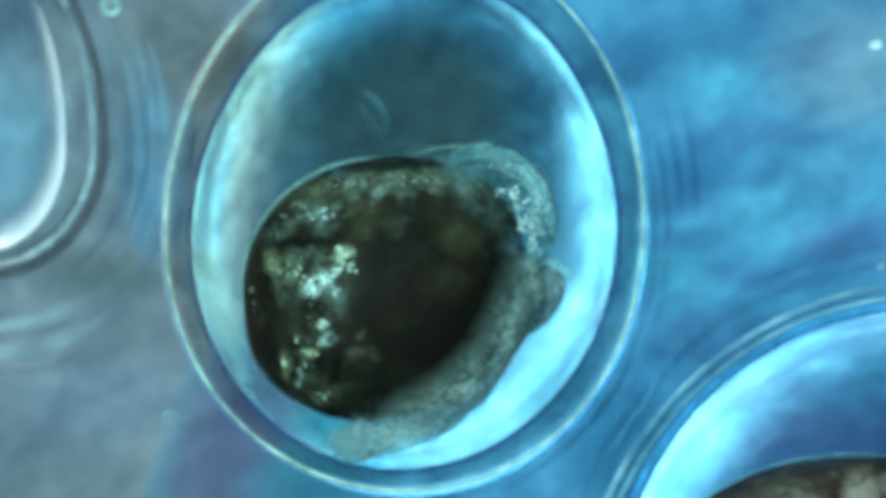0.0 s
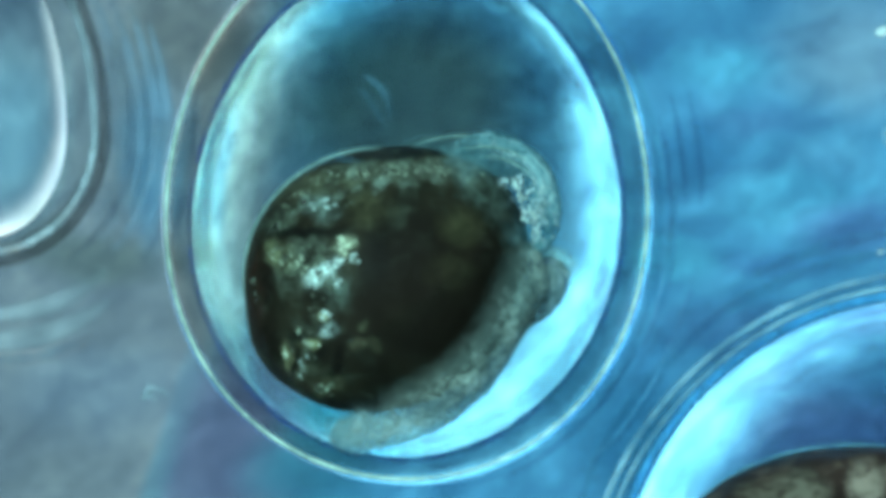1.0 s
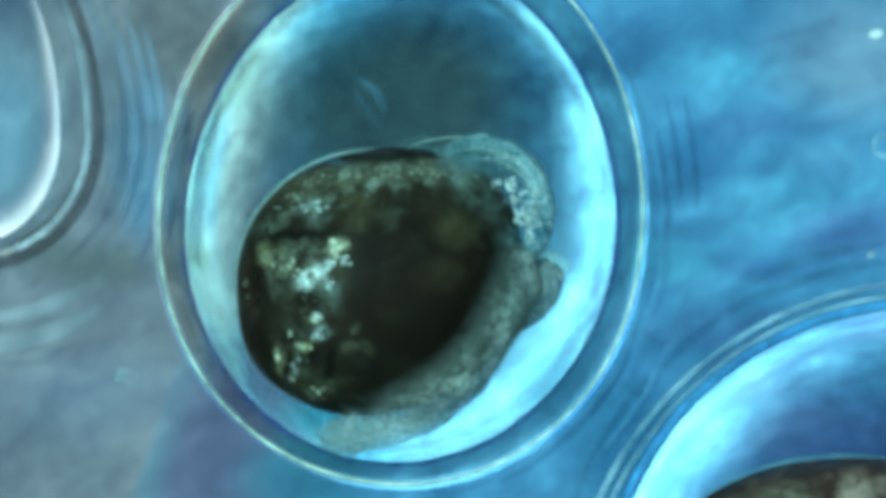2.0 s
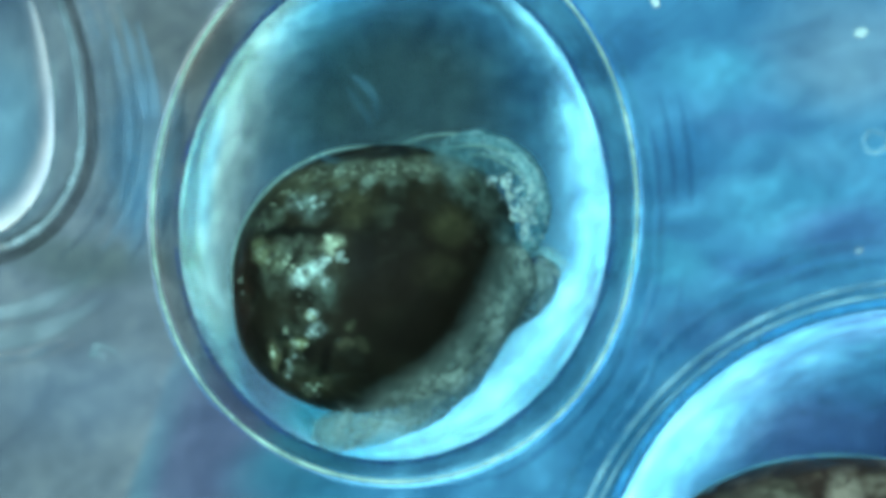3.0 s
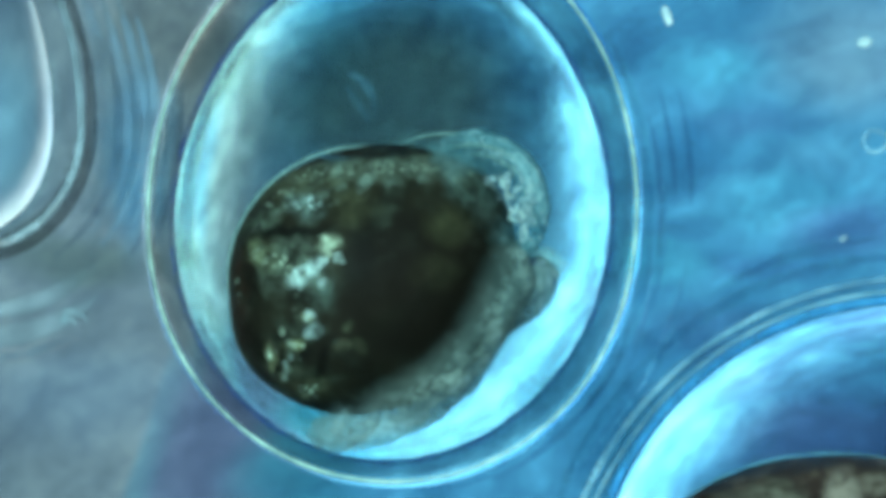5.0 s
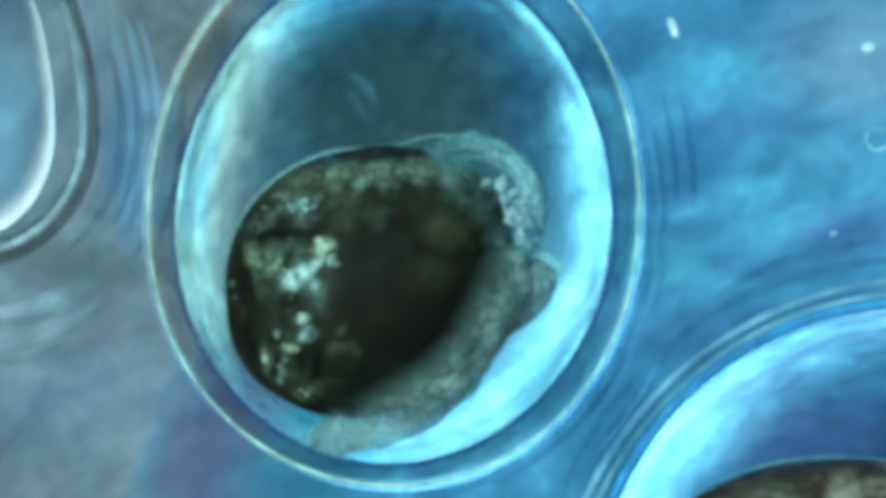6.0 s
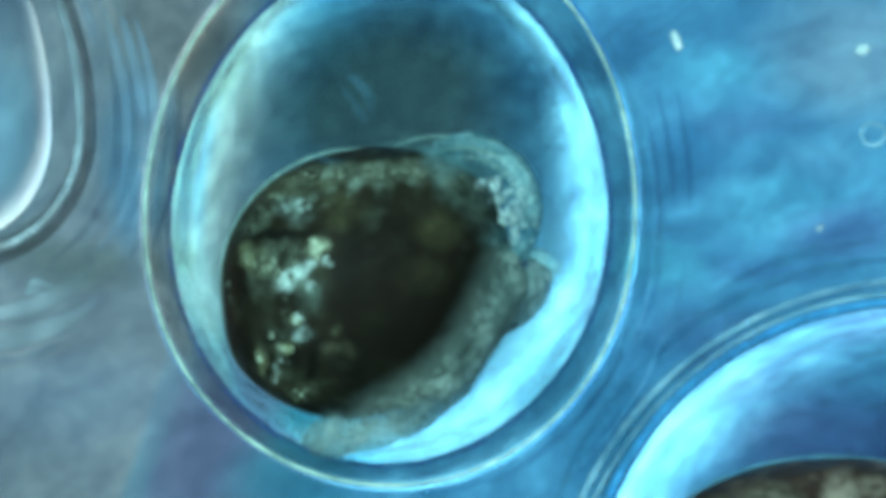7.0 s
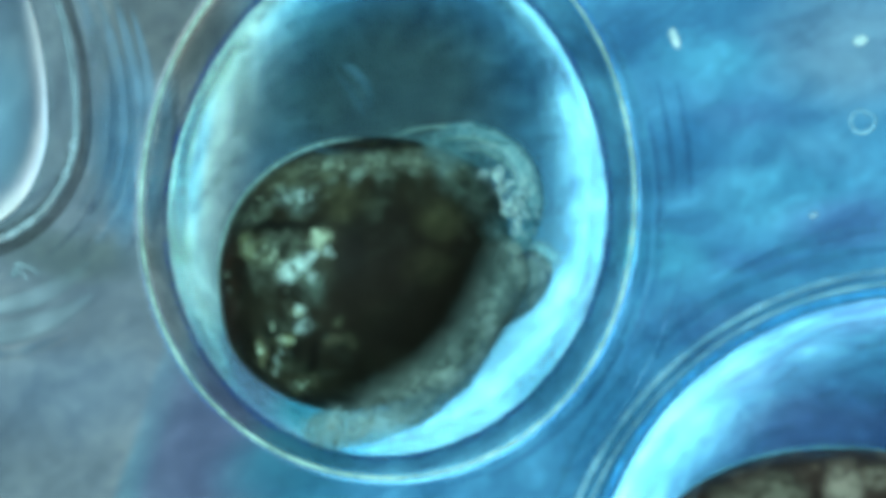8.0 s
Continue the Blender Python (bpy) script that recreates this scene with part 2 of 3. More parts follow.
    col = patch(col, 483, 626, 11, 28, 10, (0.27, 0.32, 0.18), 1.0, 0.5)
    col = patch(col, 558, 682, 34, 19, 20, (0.18, 0.215, 0.125), 1.0, 0.4)
    col = patch(col, 625, 590, 46, 60, 0, (0.034, 0.042, 0.030), 0.9, 0.3)
    col = patch(col, 768, 520, 146, 192, -20, (0.0115, 0.0092, 0.0060), 1.0, 1.0, 0.35, 1.2, 0.9)
    col = patch(col, 640, 560, 75, 150, -10, (0.0120, 0.0092, 0.0060), 0.9, 0.8, 0.2, 1.1, 0.8)
    col = patch(col, 634, 455, 34, 70, -8, (0.0100, 0.0110, 0.0085), 0.9, 0.8, 0.2, 1.1, 0.8)
    col = patch(col, 520, 407, 92, 16, 0, (0.0045, 0.0055, 0.0045), 0.97, 1.0, 0.3, 1.1, 0.9)
    col = patch(col, 452, 505, 16, 70, 6, (0.0060, 0.0060, 0.0042), 0.9, 0.8)
    col = patch(col, 535, 528, 30, 15, 20, (0.0050, 0.0055, 0.0042), 0.9, 0.9)
    col = patch(col, 500, 590, 24, 9, 10, (0.0045, 0.0055, 0.0050), 0.9, 0.9)
    col = patch(col, 576, 640, 14, 70, -22, (0.0045, 0.0050, 0.0038), 0.9, 1.0)
    col = patch(col, 545, 625, 10, 34, -14, (0.0045, 0.0050, 0.0045), 0.9, 0.9)
    col = patch(col, 498, 640, 8, 44, -10, (0.0045, 0.0050, 0.0040), 0.9, 0.9)
    col = patch(col, 460, 600, 22, 60, 10, (0.0060, 0.0055, 0.0040), 0.85, 0.8)
    col = patch(col, 640, 276, 200, 9, 4, (0.0060, 0.0070, 0.0070), 0.8, 0.8)
    col = patch(col, 540, 712, 110, 16, -6, (0.0050, 0.0060, 0.0055), 0.9, 1.0)
    col = patch(col, 800, 306, 90, 34, -14, (0.125, 0.165, 0.125), 0.9, 0.4)
    col = patch(col, 872, 350, 44, 60, -30, (0.105, 0.150, 0.125), 0.9, 0.4)
    col = patch(col, 640, 610, 16, 20, 0, (0.070, 0.078, 0.045), 0.8, 0.3)
    col = patch(col, 796, 400, 52, 46, 0, (0.058, 0.062, 0.030), 0.95, 0.6, 0.0, 1.15, 0.7)
    col = patch(col, 776, 478, 60, 40, 20, (0.034, 0.034, 0.018), 0.9, 0.5, 0.0, 1.15, 0.6)
    col = patch(col, 690, 560, 50, 34, 30, (0.026, 0.023, 0.013), 0.9, 0.5, 0.0, 1.15, 0.6)
    col = patch(col, 612, 606, 18, 14, 0, (0.090, 0.100, 0.060), 0.9, 0.4)
    col = patch(col, 622, 572, 16, 14, 0, (0.070, 0.085, 0.050), 0.9, 0.4)
    col = patch(col, 655, 440, 30, 90, 0, (0.0065, 0.0062, 0.0046), 0.9, 0.9, 0.0, 1.15, 0.9)
    col = patch(col, 700, 590, 60, 80, 0, (0.0100, 0.0085, 0.0058), 0.9, 0.7, 0.0, 1.15, 0.7)
    node = k.n("ShaderNodeBsdfPrincipled")
    k.put(node, "Base Color", col)
    node.inputs["Roughness"].default_value = 0.6
    node.inputs["Specular IOR Level"].default_value = 0.08
    k.put(node, "Normal", k.bump(cloud, 12.0, 0.4))
    return k.done(node.outputs[0])


def tissue_material(name, tint, dark, opacity_lo, opacity_hi, grain_size=16.0, axes=None, thin=0.5, margin=0.4, fade=None, pale=None, ring=None, tip=None):
    """Thin granular tissue through which the light below shows; it thins towards the margin of its lobe."""
    k = Mat(name)
    grain = k.noise(grain_size, 4.0, 0.6)
    cloud = k.noise(70.0, 4.0, 0.55)
    col = k.mix(k.step(grain, 0.25, 0.78), dark, tint)
    col = k.mix(k.step(cloud, 0.3, 0.7), tuple(0.72 * c for c in dark), col)
    if pale:                                    # thinner and paler towards the tip
        y = k.n("ShaderNodeSeparateXYZ", Vector=k.co).outputs[0]
        y = k.math("ADD", y, k.math("MULTIPLY", k.math("SUBTRACT", cloud, 0.5), 60.0))
        col = k.mix(k.step(y, pale[0], pale[1]), col, k.mix(k.step(grain, 0.25, 0.78), tuple(0.36 * c for c in pale[2]), pale[2]))
    solid = k.shader("ShaderNodeBsdfDiffuse", col)
    clear = k.shader("ShaderNodeBsdfTransparent", (0.94, 0.97, 0.97))
    f = k.step(cloud, 0.3, 0.7, opacity_lo, opacity_hi)
    if axes:
        d = k.vec("LENGTH", k.vec("MULTIPLY", k.co, (1 / axes[0], 1 / axes[1], 0.0)))
        f = k.math("MULTIPLY", f, k.step(d, 1.02, thin, margin, 1.0))
        f = k.math("MULTIPLY", f, k.step(grain, 0.3, 0.6, 0.7, 1.0))
    if fade:                                    # melts into the body on its inner side
        y = k.n("ShaderNodeSeparateXYZ", Vector=k.co).outputs[1]
        y = k.math("ADD", y, k.math("MULTIPLY", k.math("SUBTRACT", cloud, 0.5), 70.0))
        x = k.n("ShaderNodeSeparateXYZ", Vector=k.co).outputs[0]
        y = k.math("SUBTRACT", y, k.math("MULTIPLY", k.math("MULTIPLY", x, x), k.step(x, -60, 60, 0.5 * fade[2], fade[2])))
        f = k.math("MULTIPLY", f, k.step(y, fade[0], fade[1]))
    if tip:                                     # thins out along its length
        f = k.math("MULTIPLY", f, k.step(k.n("ShaderNodeSeparateXYZ", Vector=k.co).outputs[0], *tip))
    if ring:                                    # a hood: thick at the margin, open in the middle
        d = k.vec("LENGTH", k.vec("MULTIPLY", k.co, (1.0, 1.0, 0.0)))
        d = k.math("ADD", d, k.math("MULTIPLY", k.math("SUBTRACT", cloud, 0.5), 40.0))
        f = k.math("MULTIPLY", f, k.step(d, *ring))
    return k.done(k.blend(f, clear, solid))


def granule_material(name, tint):
    k = Mat(name)
    node = k.n("ShaderNodeBsdfPrincipled")
    f = k.n("ShaderNodeNewGeometry").outputs["Random Per Island"]
    k.put(node, "Base Color", k.mix(f, tuple(c * 0.18 for c in tint), tint))
    node.inputs["Roughness"].default_value = 0.25
    return k.done(node.outputs[0])


CONDENSER = condenser_material()
JELLY = jelly_material()
GLASS = membrane_material("slide_glass", 1.0, (0.985, 0.99, 0.985), (0.97, 0.98, 0.975), 900.0)
CLOUDY = cloudy_material("cloudy_fluid")
UPPER = clear_material("clear_membrane", (0.985, 0.985, 0.98))
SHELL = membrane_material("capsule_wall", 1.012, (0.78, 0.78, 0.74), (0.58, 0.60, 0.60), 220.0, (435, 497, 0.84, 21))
SHELL_PALE = membrane_material("capsule_wall_pale", 1.036, (0.98, 1.0, 1.0), (0.86, 0.92, 0.95), 220.0, None, 0.12)
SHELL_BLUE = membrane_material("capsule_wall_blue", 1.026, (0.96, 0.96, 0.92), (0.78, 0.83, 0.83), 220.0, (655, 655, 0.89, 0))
HALO = membrane_material("capsule_glow", 1.03, (0.40, 0.72, 1.0), (0.32, 0.64, 0.95), 220.0, (444, 506, 0.972, 21))
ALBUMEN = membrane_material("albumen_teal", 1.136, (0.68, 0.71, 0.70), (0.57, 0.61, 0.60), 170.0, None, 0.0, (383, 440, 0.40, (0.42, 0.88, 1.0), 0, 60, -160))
ALBUMEN_BLUE = membrane_material("albumen_blue", 1.20, (1.0, 1.0, 1.0), (0.70, 0.77, 0.84), 130.0)
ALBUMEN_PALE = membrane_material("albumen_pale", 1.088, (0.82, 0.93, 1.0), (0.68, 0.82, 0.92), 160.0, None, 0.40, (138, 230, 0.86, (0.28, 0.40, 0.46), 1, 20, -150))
COAT = membrane_material("halo_shell", 1.012, (0.58, 0.56, 0.54), (0.40, 0.40, 0.40), 110.0, (222, 300, 0.86, 60))
STRAND_THICK = membrane_material("thick_jelly_fold", 1.03, (1.0, 1.0, 1.0), (0.86, 0.92, 0.94), 60.0)
YOLK = yolk_material()
HEAD_TISSUE = tissue_material("head_tissue", (0.56, 0.98, 1.0), (0.07, 0.30, 0.37), 0.50, 0.92, 14.0, (132, 129), 0.8, 0.9, (-45, 60, 0.0), None, (38, 114))
FOOT_TISSUE = tissue_material("foot_tissue", (0.50, 0.70, 0.63), (0.12, 0.21, 0.195), 0.72, 0.9, 12.0, (252, 136), 0.80, 0.72, (-14, -104, 0.0016), (-60, -190, (0.64, 0.96, 0.92)), None, (-70, -230, 1.0, 0.5))
TIP_TISSUE = tissue_material("foot_tip_tissue", (0.82, 1.0, 0.98), (0.24, 0.44, 0.44), 0.25, 0.6, 12.0, (90, 42), 0.6, 0.6)
PALE_FOLD = tissue_material("pale_fold", (0.74, 0.98, 0.98), (0.40, 0.62, 0.64), 0.35, 0.8, 12.0, (200, 400))
VELUM_TISSUE = tissue_material("velum_tissue", (0.46, 0.68, 0.66), (0.13, 0.25, 0.26), 0.72, 0.95, 15.0, (83, 48), 0.8, 0.8)
VELUM_GLOW = tissue_material("velum_glow", (0.60, 1.0, 1.0), (0.40, 0.86, 0.95), 0.5, 0.8, 20.0, (66, 28), 0.15, 0.0)
MANTLE_TISSUE = tissue_material("mantle_tissue", (0.34, 0.66, 0.66), (0.05, 0.14, 0.17), 0.25, 0.55, 20.0, (120, 44), 0.6, 0.5)
EDGE = tissue_material("shell_edge", (0.46, 0.72, 0.66), (0.28, 0.50, 0.46), 0.5, 0.85)
LIMB_LINE = tissue_material("limb_line", (0.66, 0.98, 0.86), (0.50, 0.78, 0.66), 0.4, 0.95, 60.0)
BRIGHT = granule_material("bright_granules", (0.66, 0.96, 0.92))
CREAM = granule_material("cream_granules", (0.58, 0.78, 0.58))
PALE = granule_material("pale_granules", (0.72, 1.0, 1.0))
TAN = granule_material("tan_granules", (0.11, 0.15, 0.11))
DEBRIS = tissue_material("debris", (0.88, 1.0, 1.0), (0.62, 0.88, 0.94), 0.5, 0.9)
CURL = tissue_material("curled_scrap", (0.62, 0.82, 0.90), (0.44, 0.60, 0.68), 0.05, 0.3, 20.0)
FAINT = tissue_material("faint_debris", (0.62, 0.82, 0.88), (0.38, 0.52, 0.58), 0.1, 0.45)
WALL_EDGE = tissue_material("wall_edge", (0.26, 0.60, 0.72), (0.16, 0.46, 0.58), 0.12, 0.42, 40.0)
BLUE_EDGE = tissue_material("blue_wall_edge", (0.40, 0.72, 0.88), (0.28, 0.58, 0.76), 0.08, 0.34, 40.0)
INNER_EDGE = tissue_material("blue_rim_line", (0.10, 0.52, 0.95), (0.07, 0.40, 0.85), 0.3, 0.65, 40.0)
PALE_EDGE = tissue_material("pale_wall_edge", (0.66, 0.82, 0.92), (0.48, 0.66, 0.76), 0.10, 0.36, 40.0)
STRAND_DIM = membrane_material("dim_jelly_fold", 1.02, (0.90, 0.93, 0.95), (0.78, 0.83, 0.87), 60.0)
STRAND_BRIGHT = tissue_material("pale_jelly_fold", (0.36, 0.62, 0.84), (0.24, 0.46, 0.68), 0.05, 0.19, 90.0)
BUBBLE = tissue_material("greenish_bubble", (0.62, 0.98, 0.90), (0.36, 0.66, 0.60), 0.4, 0.8, 14.0)
BUBBLE_FAINT = tissue_material("faint_bubble", (0.50, 0.84, 0.98), (0.32, 0.60, 0.76), 0.15, 0.45, 14.0)
SHRED = tissue_material("membrane_shred", (0.26, 0.60, 0.80), (0.16, 0.40, 0.56), 0.02, 0.12, 40.0)
STRAND_PALE = tissue_material("thin_pale_fold", (0.52, 0.64, 0.72), (0.40, 0.52, 0.60), 0.04, 0.22, 70.0)
NAVY = tissue_material("navy_line", (0.05, 0.14, 0.46), (0.03, 0.08, 0.30), 0.05, 0.42, 90.0)
STRAND = membrane_material("jelly_fold", 1.016, (0.97, 0.99, 0.97), (0.84, 0.90, 0.92), 60.0)


def brown_yolk_material():
    k = Mat("brown_yolk")
    cloud = k.noise(75.0, 5.0, 0.6, warp=0.4)
    wide = k.noise(150.0, 3.0, 0.5)
    col = k.mix(k.step(wide, 0.35, 0.65), (0.014, 0.009, 0.007), (0.046, 0.030, 0.024))
    col = k.mix(k.step(cloud, 0.50, 0.72), col, (0.15, 0.115, 0.088))
    grain = k.noise(26.0, 4.0, 0.6, warp=0.4)
    for cx, cy, rx, ry, tint in ((1365, 876, 62, 42, (0.17, 0.16, 0.12)), (1484, 868, 40, 46, (0.32, 0.28, 0.22)), (1540, 850, 34, 26, (0.20, 0.17, 0.13)), (1290, 880, 46, 22, (0.13, 0.12, 0.09))):
        d = k.vec("LENGTH", k.vec("MULTIPLY", k.vec("SUBTRACT", k.co, (cx - 1470, 1043 - cy, 0)), (1 / rx, 1 / ry, 0.0)))
        col = k.mix(k.math("MULTIPLY", k.step(d, 1.15, 0.4), k.step(grain, 0.36, 0.58, 0.25, 1.0)), col, tint)
    node = k.n("ShaderNodeBsdfPrincipled")
    k.put(node, "Base Color", col)
    node.inputs["Roughness"].default_value = 0.6
    node.inputs["Specular IOR Level"].default_value = 0.1
    k.put(node, "Normal", k.bump(cloud, 12.0, 0.4))
    return k.done(node.outputs[0])


YOLK_BROWN = brown_yolk_material()


# ---- mesh helpers ----
def part(name, bm, material, parent=None, label="", smooth=True):
    """Links a bmesh as one mesh object, under a thing where one is given."""
    me = bpy.data.meshes.new(name)
    bm.normal_update()
    bm.to_mesh(me)
    bm.free()
    if smooth:
        me.polygons.foreach_set("use_smooth", [True] * len(me.polygons))
    me.materials.append(material)
    ob = new(name, me)
    if parent:
        ob.parent = parent
    if label:
        ob["label"] = label
    return ob


def waves(mean, *pairs):
    """An outline: its mean radius, then how far it swells once, twice, three times... on the way round (cosine, sine)."""
    def radius(w):
        return mean + sum(c * math.cos(k * w) + q * math.sin(k * w) for k, (c, q) in enumerate(pairs, 1))
    return radius


def ovoid(a, top, bottom):
    """The outline of an egg with one end longer than the other."""
    def radius(w):
        return 1 / math.hypot(math.cos(w) / a, math.sin(w) / (top if math.sin(w) > 0 else bottom))
    return radius


def half_shell(radius, c, upper, grow=0.0, shift=(0, 0), segs=180, rings=40):
    """Half of an egg-shaped shell over an outline, normals towards the viewer above; c is its depth in micrometres."""
    bm = bmesh.new()
    sign = 1 if upper else -1
    grid = []
    for i in range(rings):
        e = (i / rings) ** 1.6 * math.pi / 2
        row = []
        for j in range(segs):
            w = 2 * math.pi * j / segs
            r = (radius(w) + grow) * math.cos(e)
            row.append(bm.verts.new(((r * math.cos(w) + shift[0]) * S, (r * math.sin(w) + shift[1]) * S, sign * c * math.sin(e) * S)))
        grid.append(row)
    pole = bm.verts.new((shift[0] * S, shift[1] * S, sign * c * S))
    for i in range(rings):
        for j in range(segs):
            q = (j + 1) % segs
            vs = [grid[i][j], grid[i][q], pole] if i == rings - 1 else [grid[i][j], grid[i][q], grid[i + 1][q], grid[i + 1][j]]
            bm.faces.new(vs if upper else vs[::-1])
    bm.normal_update()
    for f in bm.faces:
        if f.normal.z < 0:
            f.normal_flip()
    return bm


def rim(radius, grow=0.0, w0=0, w1=360, z=0.0, shift=(0, 0), wobble=0.0, seed=0.0, steps=180):
    """Places along an outline, from angle to angle in degrees, anticlockwise from the right; a full turn closes."""
    pts = []
    for i in range(steps if w1 - w0 == 360 else steps + 1):
        w = radians(w0 + (w1 - w0) * i / steps)
        r = (radius(w) + grow) * (1 + wobble * noise.noise(Vector((math.cos(w) * 1.5 + seed, math.sin(w) * 1.5, seed))))
        pts.append((r * math.cos(w) + shift[0], r * math.sin(w) + shift[1], z))
    return pts


def lobe(center, axes, rough=0.0, size=60.0, seed=0.0, turn=0.0, sub=5, bulges=()):
    """A rounded lump of tissue, uneven at the given size; micrometres from its thing's middle."""
    bm = bmesh.new()
    bmesh.ops.create_icosphere(bm, subdivisions=sub, radius=1.0)
    ct, st = math.cos(radians(turn)), math.sin(radians(turn))
    for v in bm.verts:
        p = Vector((v.co.x * axes[0], v.co.y * axes[1], v.co.z * axes[2]))
        q = p / size + Vector((seed, seed * 1.7, -seed))
        d = rough * (noise.noise(q) + 0.5 * noise.noise(q * 2.3))
        for ux, uy, amount, power in bulges:
            d += amount * max(0.0, (v.co.x * ux + v.co.y * uy)) ** power
        p += v.co.normalized() * d
        v.co = Vector((center[0] + p.x * ct - p.y * st, center[1] + p.x * st + p.y * ct, center[2] + p.z)) * S
    return bm


def tube(points, radius, closed=False, sides=8):
    """A round thread through places in micrometres, thinning to its ends."""
    bm = bmesh.new()
    n = len(points)
    rows = []
    for i, p in enumerate(points):
        a = Vector(points[(i - 1) % n] if closed or i else points[0])
        b = Vector(points[(i + 1) % n] if closed or i < n - 1 else points[-1])
        way = (b - a).normalized()
        side = way.cross(Vector((0, 0, 1))).normalized()
        top = side.cross(way)
        r = radius if closed else radius * max(0.12, math.sin(math.pi * (i + 0.5) / n)) ** 0.6
        rows.append([bm.verts.new((Vector(p) + r * (math.cos(w) * side + math.sin(w) * top)) * S)
                     for w in (2 * math.pi * j / sides for j in range(sides))])
    for i in range(n if closed else n - 1):
        u, v = rows[i], rows[(i + 1) % n]
        for j in range(sides):
            bm.faces.new((u[j], v[j], v[(j + 1) % sides], u[(j + 1) % sides]))
    if not closed:
        bm.faces.new(rows[0])
        bm.faces.new(rows[-1][::-1])
    bmesh.ops.recalc_face_normals(bm, faces=bm.faces)
    return bm


def slab(x0, x1, y0, y1, z0, z1, cells=1, relief=0.0, size=150.0):
    """A slab with an uneven top, in micrometres from the stage's middle."""
    bm = bmesh.new()
    rows = {}
    for lvl in (0, 1):
        for i in range(cells + 1):
            for j in range(cells + 1):
                x, y = x0 + (x1 - x0) * i / cells, y0 + (y1 - y0) * j / cells
                z = z1 + relief * noise.noise(Vector((x, y, 0)) / size) if lvl else z0
                rows[lvl, i, j] = bm.verts.new((x * S, y * S, z * S))
    for i in range(cells):
        for j in range(cells):
            bm.faces.new([rows[1, i + u, j + v] for u, v in ((0, 0), (1, 0), (1, 1), (0, 1))])
            bm.faces.new([rows[0, i + u, j + v] for u, v in ((0, 0), (0, 1), (1, 1), (1, 0))])
    for i in range(cells):
        for a, b in (((i, 0), (i + 1, 0)), ((i + 1, cells), (i, cells)), ((0, i + 1), (0, i)), ((cells, i), (cells, i + 1))):
            bm.faces.new((rows[0, a[0], a[1]], rows[0, b[0], b[1]], rows[1, b[0], b[1]], rows[1, a[0], a[1]]))
    return bm


# ---- the stage: condenser, slide, jelly ----
def make_stage():
    bm = bmesh.new()
    bmesh.ops.create_circle(bm, cap_ends=True, segments=96, radius=62 * MM)
    disc = part("backdrop", bm, CONDENSER)
    disc.location = (0, 0, -60 * MM)
    tagged(disc, "lit blue condenser light below the glass slide", "light", kind="structure")
    slide = part("glass_slide", slab(-12000, 12000, -9000, 9000, -1700, -700), GLASS, smooth=False)
    tagged(slide, "clear glass microscope slide under the egg jelly", "slide", kind="structure")
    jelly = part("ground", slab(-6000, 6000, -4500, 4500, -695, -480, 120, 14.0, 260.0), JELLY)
    tagged(jelly, "cloudy blue and grey egg jelly on the slide", "jelly", kind="structure")


# ---- eggs ----
def make_egg(label, outer, depth, inner, inner_depth, wall, albumen, shift=(0, 0)):
    egg = new("egg_capsule")
    part("outer_membrane", half_shell(outer, depth, True), UPPER, egg)
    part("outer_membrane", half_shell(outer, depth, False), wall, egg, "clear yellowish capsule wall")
    part("albumen", half_shell(inner, inner_depth, True, 0.0, shift), CLOUDY, egg)
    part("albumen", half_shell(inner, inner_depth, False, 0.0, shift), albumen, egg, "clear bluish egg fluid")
    return tagged(egg, label, "egg", "snail eggs")


def lump(name, e, center, axes, material, label, rough=7.0, size=40.0, seed=1.0, turn=0.0, bulges=()):
    ob = part(name, lobe((0, 0, 0), axes, rough, size, seed, 0.0, 5, bulges), material, e, label)
    ob.location = Vector(center) * S
    ob.rotation_euler = (0, 0, radians(turn))
    return ob


def under(owner, ob):
    """Makes a piece a part of the lobe that it sits on, where it is."""
    ob.parent = owner
    ob.matrix_parent_inverse = owner.matrix_basis.inverted()


def granules(yolk, tree, middle, mat, spots, label):
    """Bright grains on the skin, scattered in patches; each grain is an island of the mesh."""
    bm = bmesh.new()
    for cx, cy, rx, ry, turn, count, r in spots:
        c, s = math.cos(radians(turn)), math.sin(radians(turn))
        for _ in range(count):
            u, v = random.gauss(0, 0.5) * rx, random.gauss(0, 0.5) * ry
            x, y = cx - middle[0] + u * c - v * s, middle[1] - cy + u * s + v * c
            hit = tree.ray_cast(Vector((x * S, y * S, 900 * S)), Vector((0, 0, -1)))[0]
            if not hit:
                continue
            rr = r * random.uniform(0.5, 1.5)
            m = Matrix.Translation((x * S, y * S, hit.z)) @ Euler((random.random() * 0.8, random.random() * 0.8, random.random() * 6)).to_matrix().to_4x4() \
                @ Matrix.Diagonal((rr * S, rr * S * random.uniform(0.6, 1.3), rr * S * 0.45, 1))
            bmesh.ops.create_icosphere(bm, subdivisions=1, radius=1.0, matrix=m)
    part("granules", bm, mat, yolk, label)["kind"] = "stuff"


def arc(cx, cy, a, b, w0, w1, z=0.0, wobble=0.0, seed=0.0, steps=60):
    """Places along an ellipse, from angle to angle in degrees, anticlockwise from the right."""
    pts = []
    for i in range(steps + 1):
        w = radians(w0 + (w1 - w0) * i / steps)
        d = 1 + wobble * noise.noise(Vector((math.cos(w) * 1.5 + seed, math.sin(w) * 1.5, seed)))
        pts.append((cx + a * d * math.cos(w), cy + b * d * math.sin(w), z))
    return pts


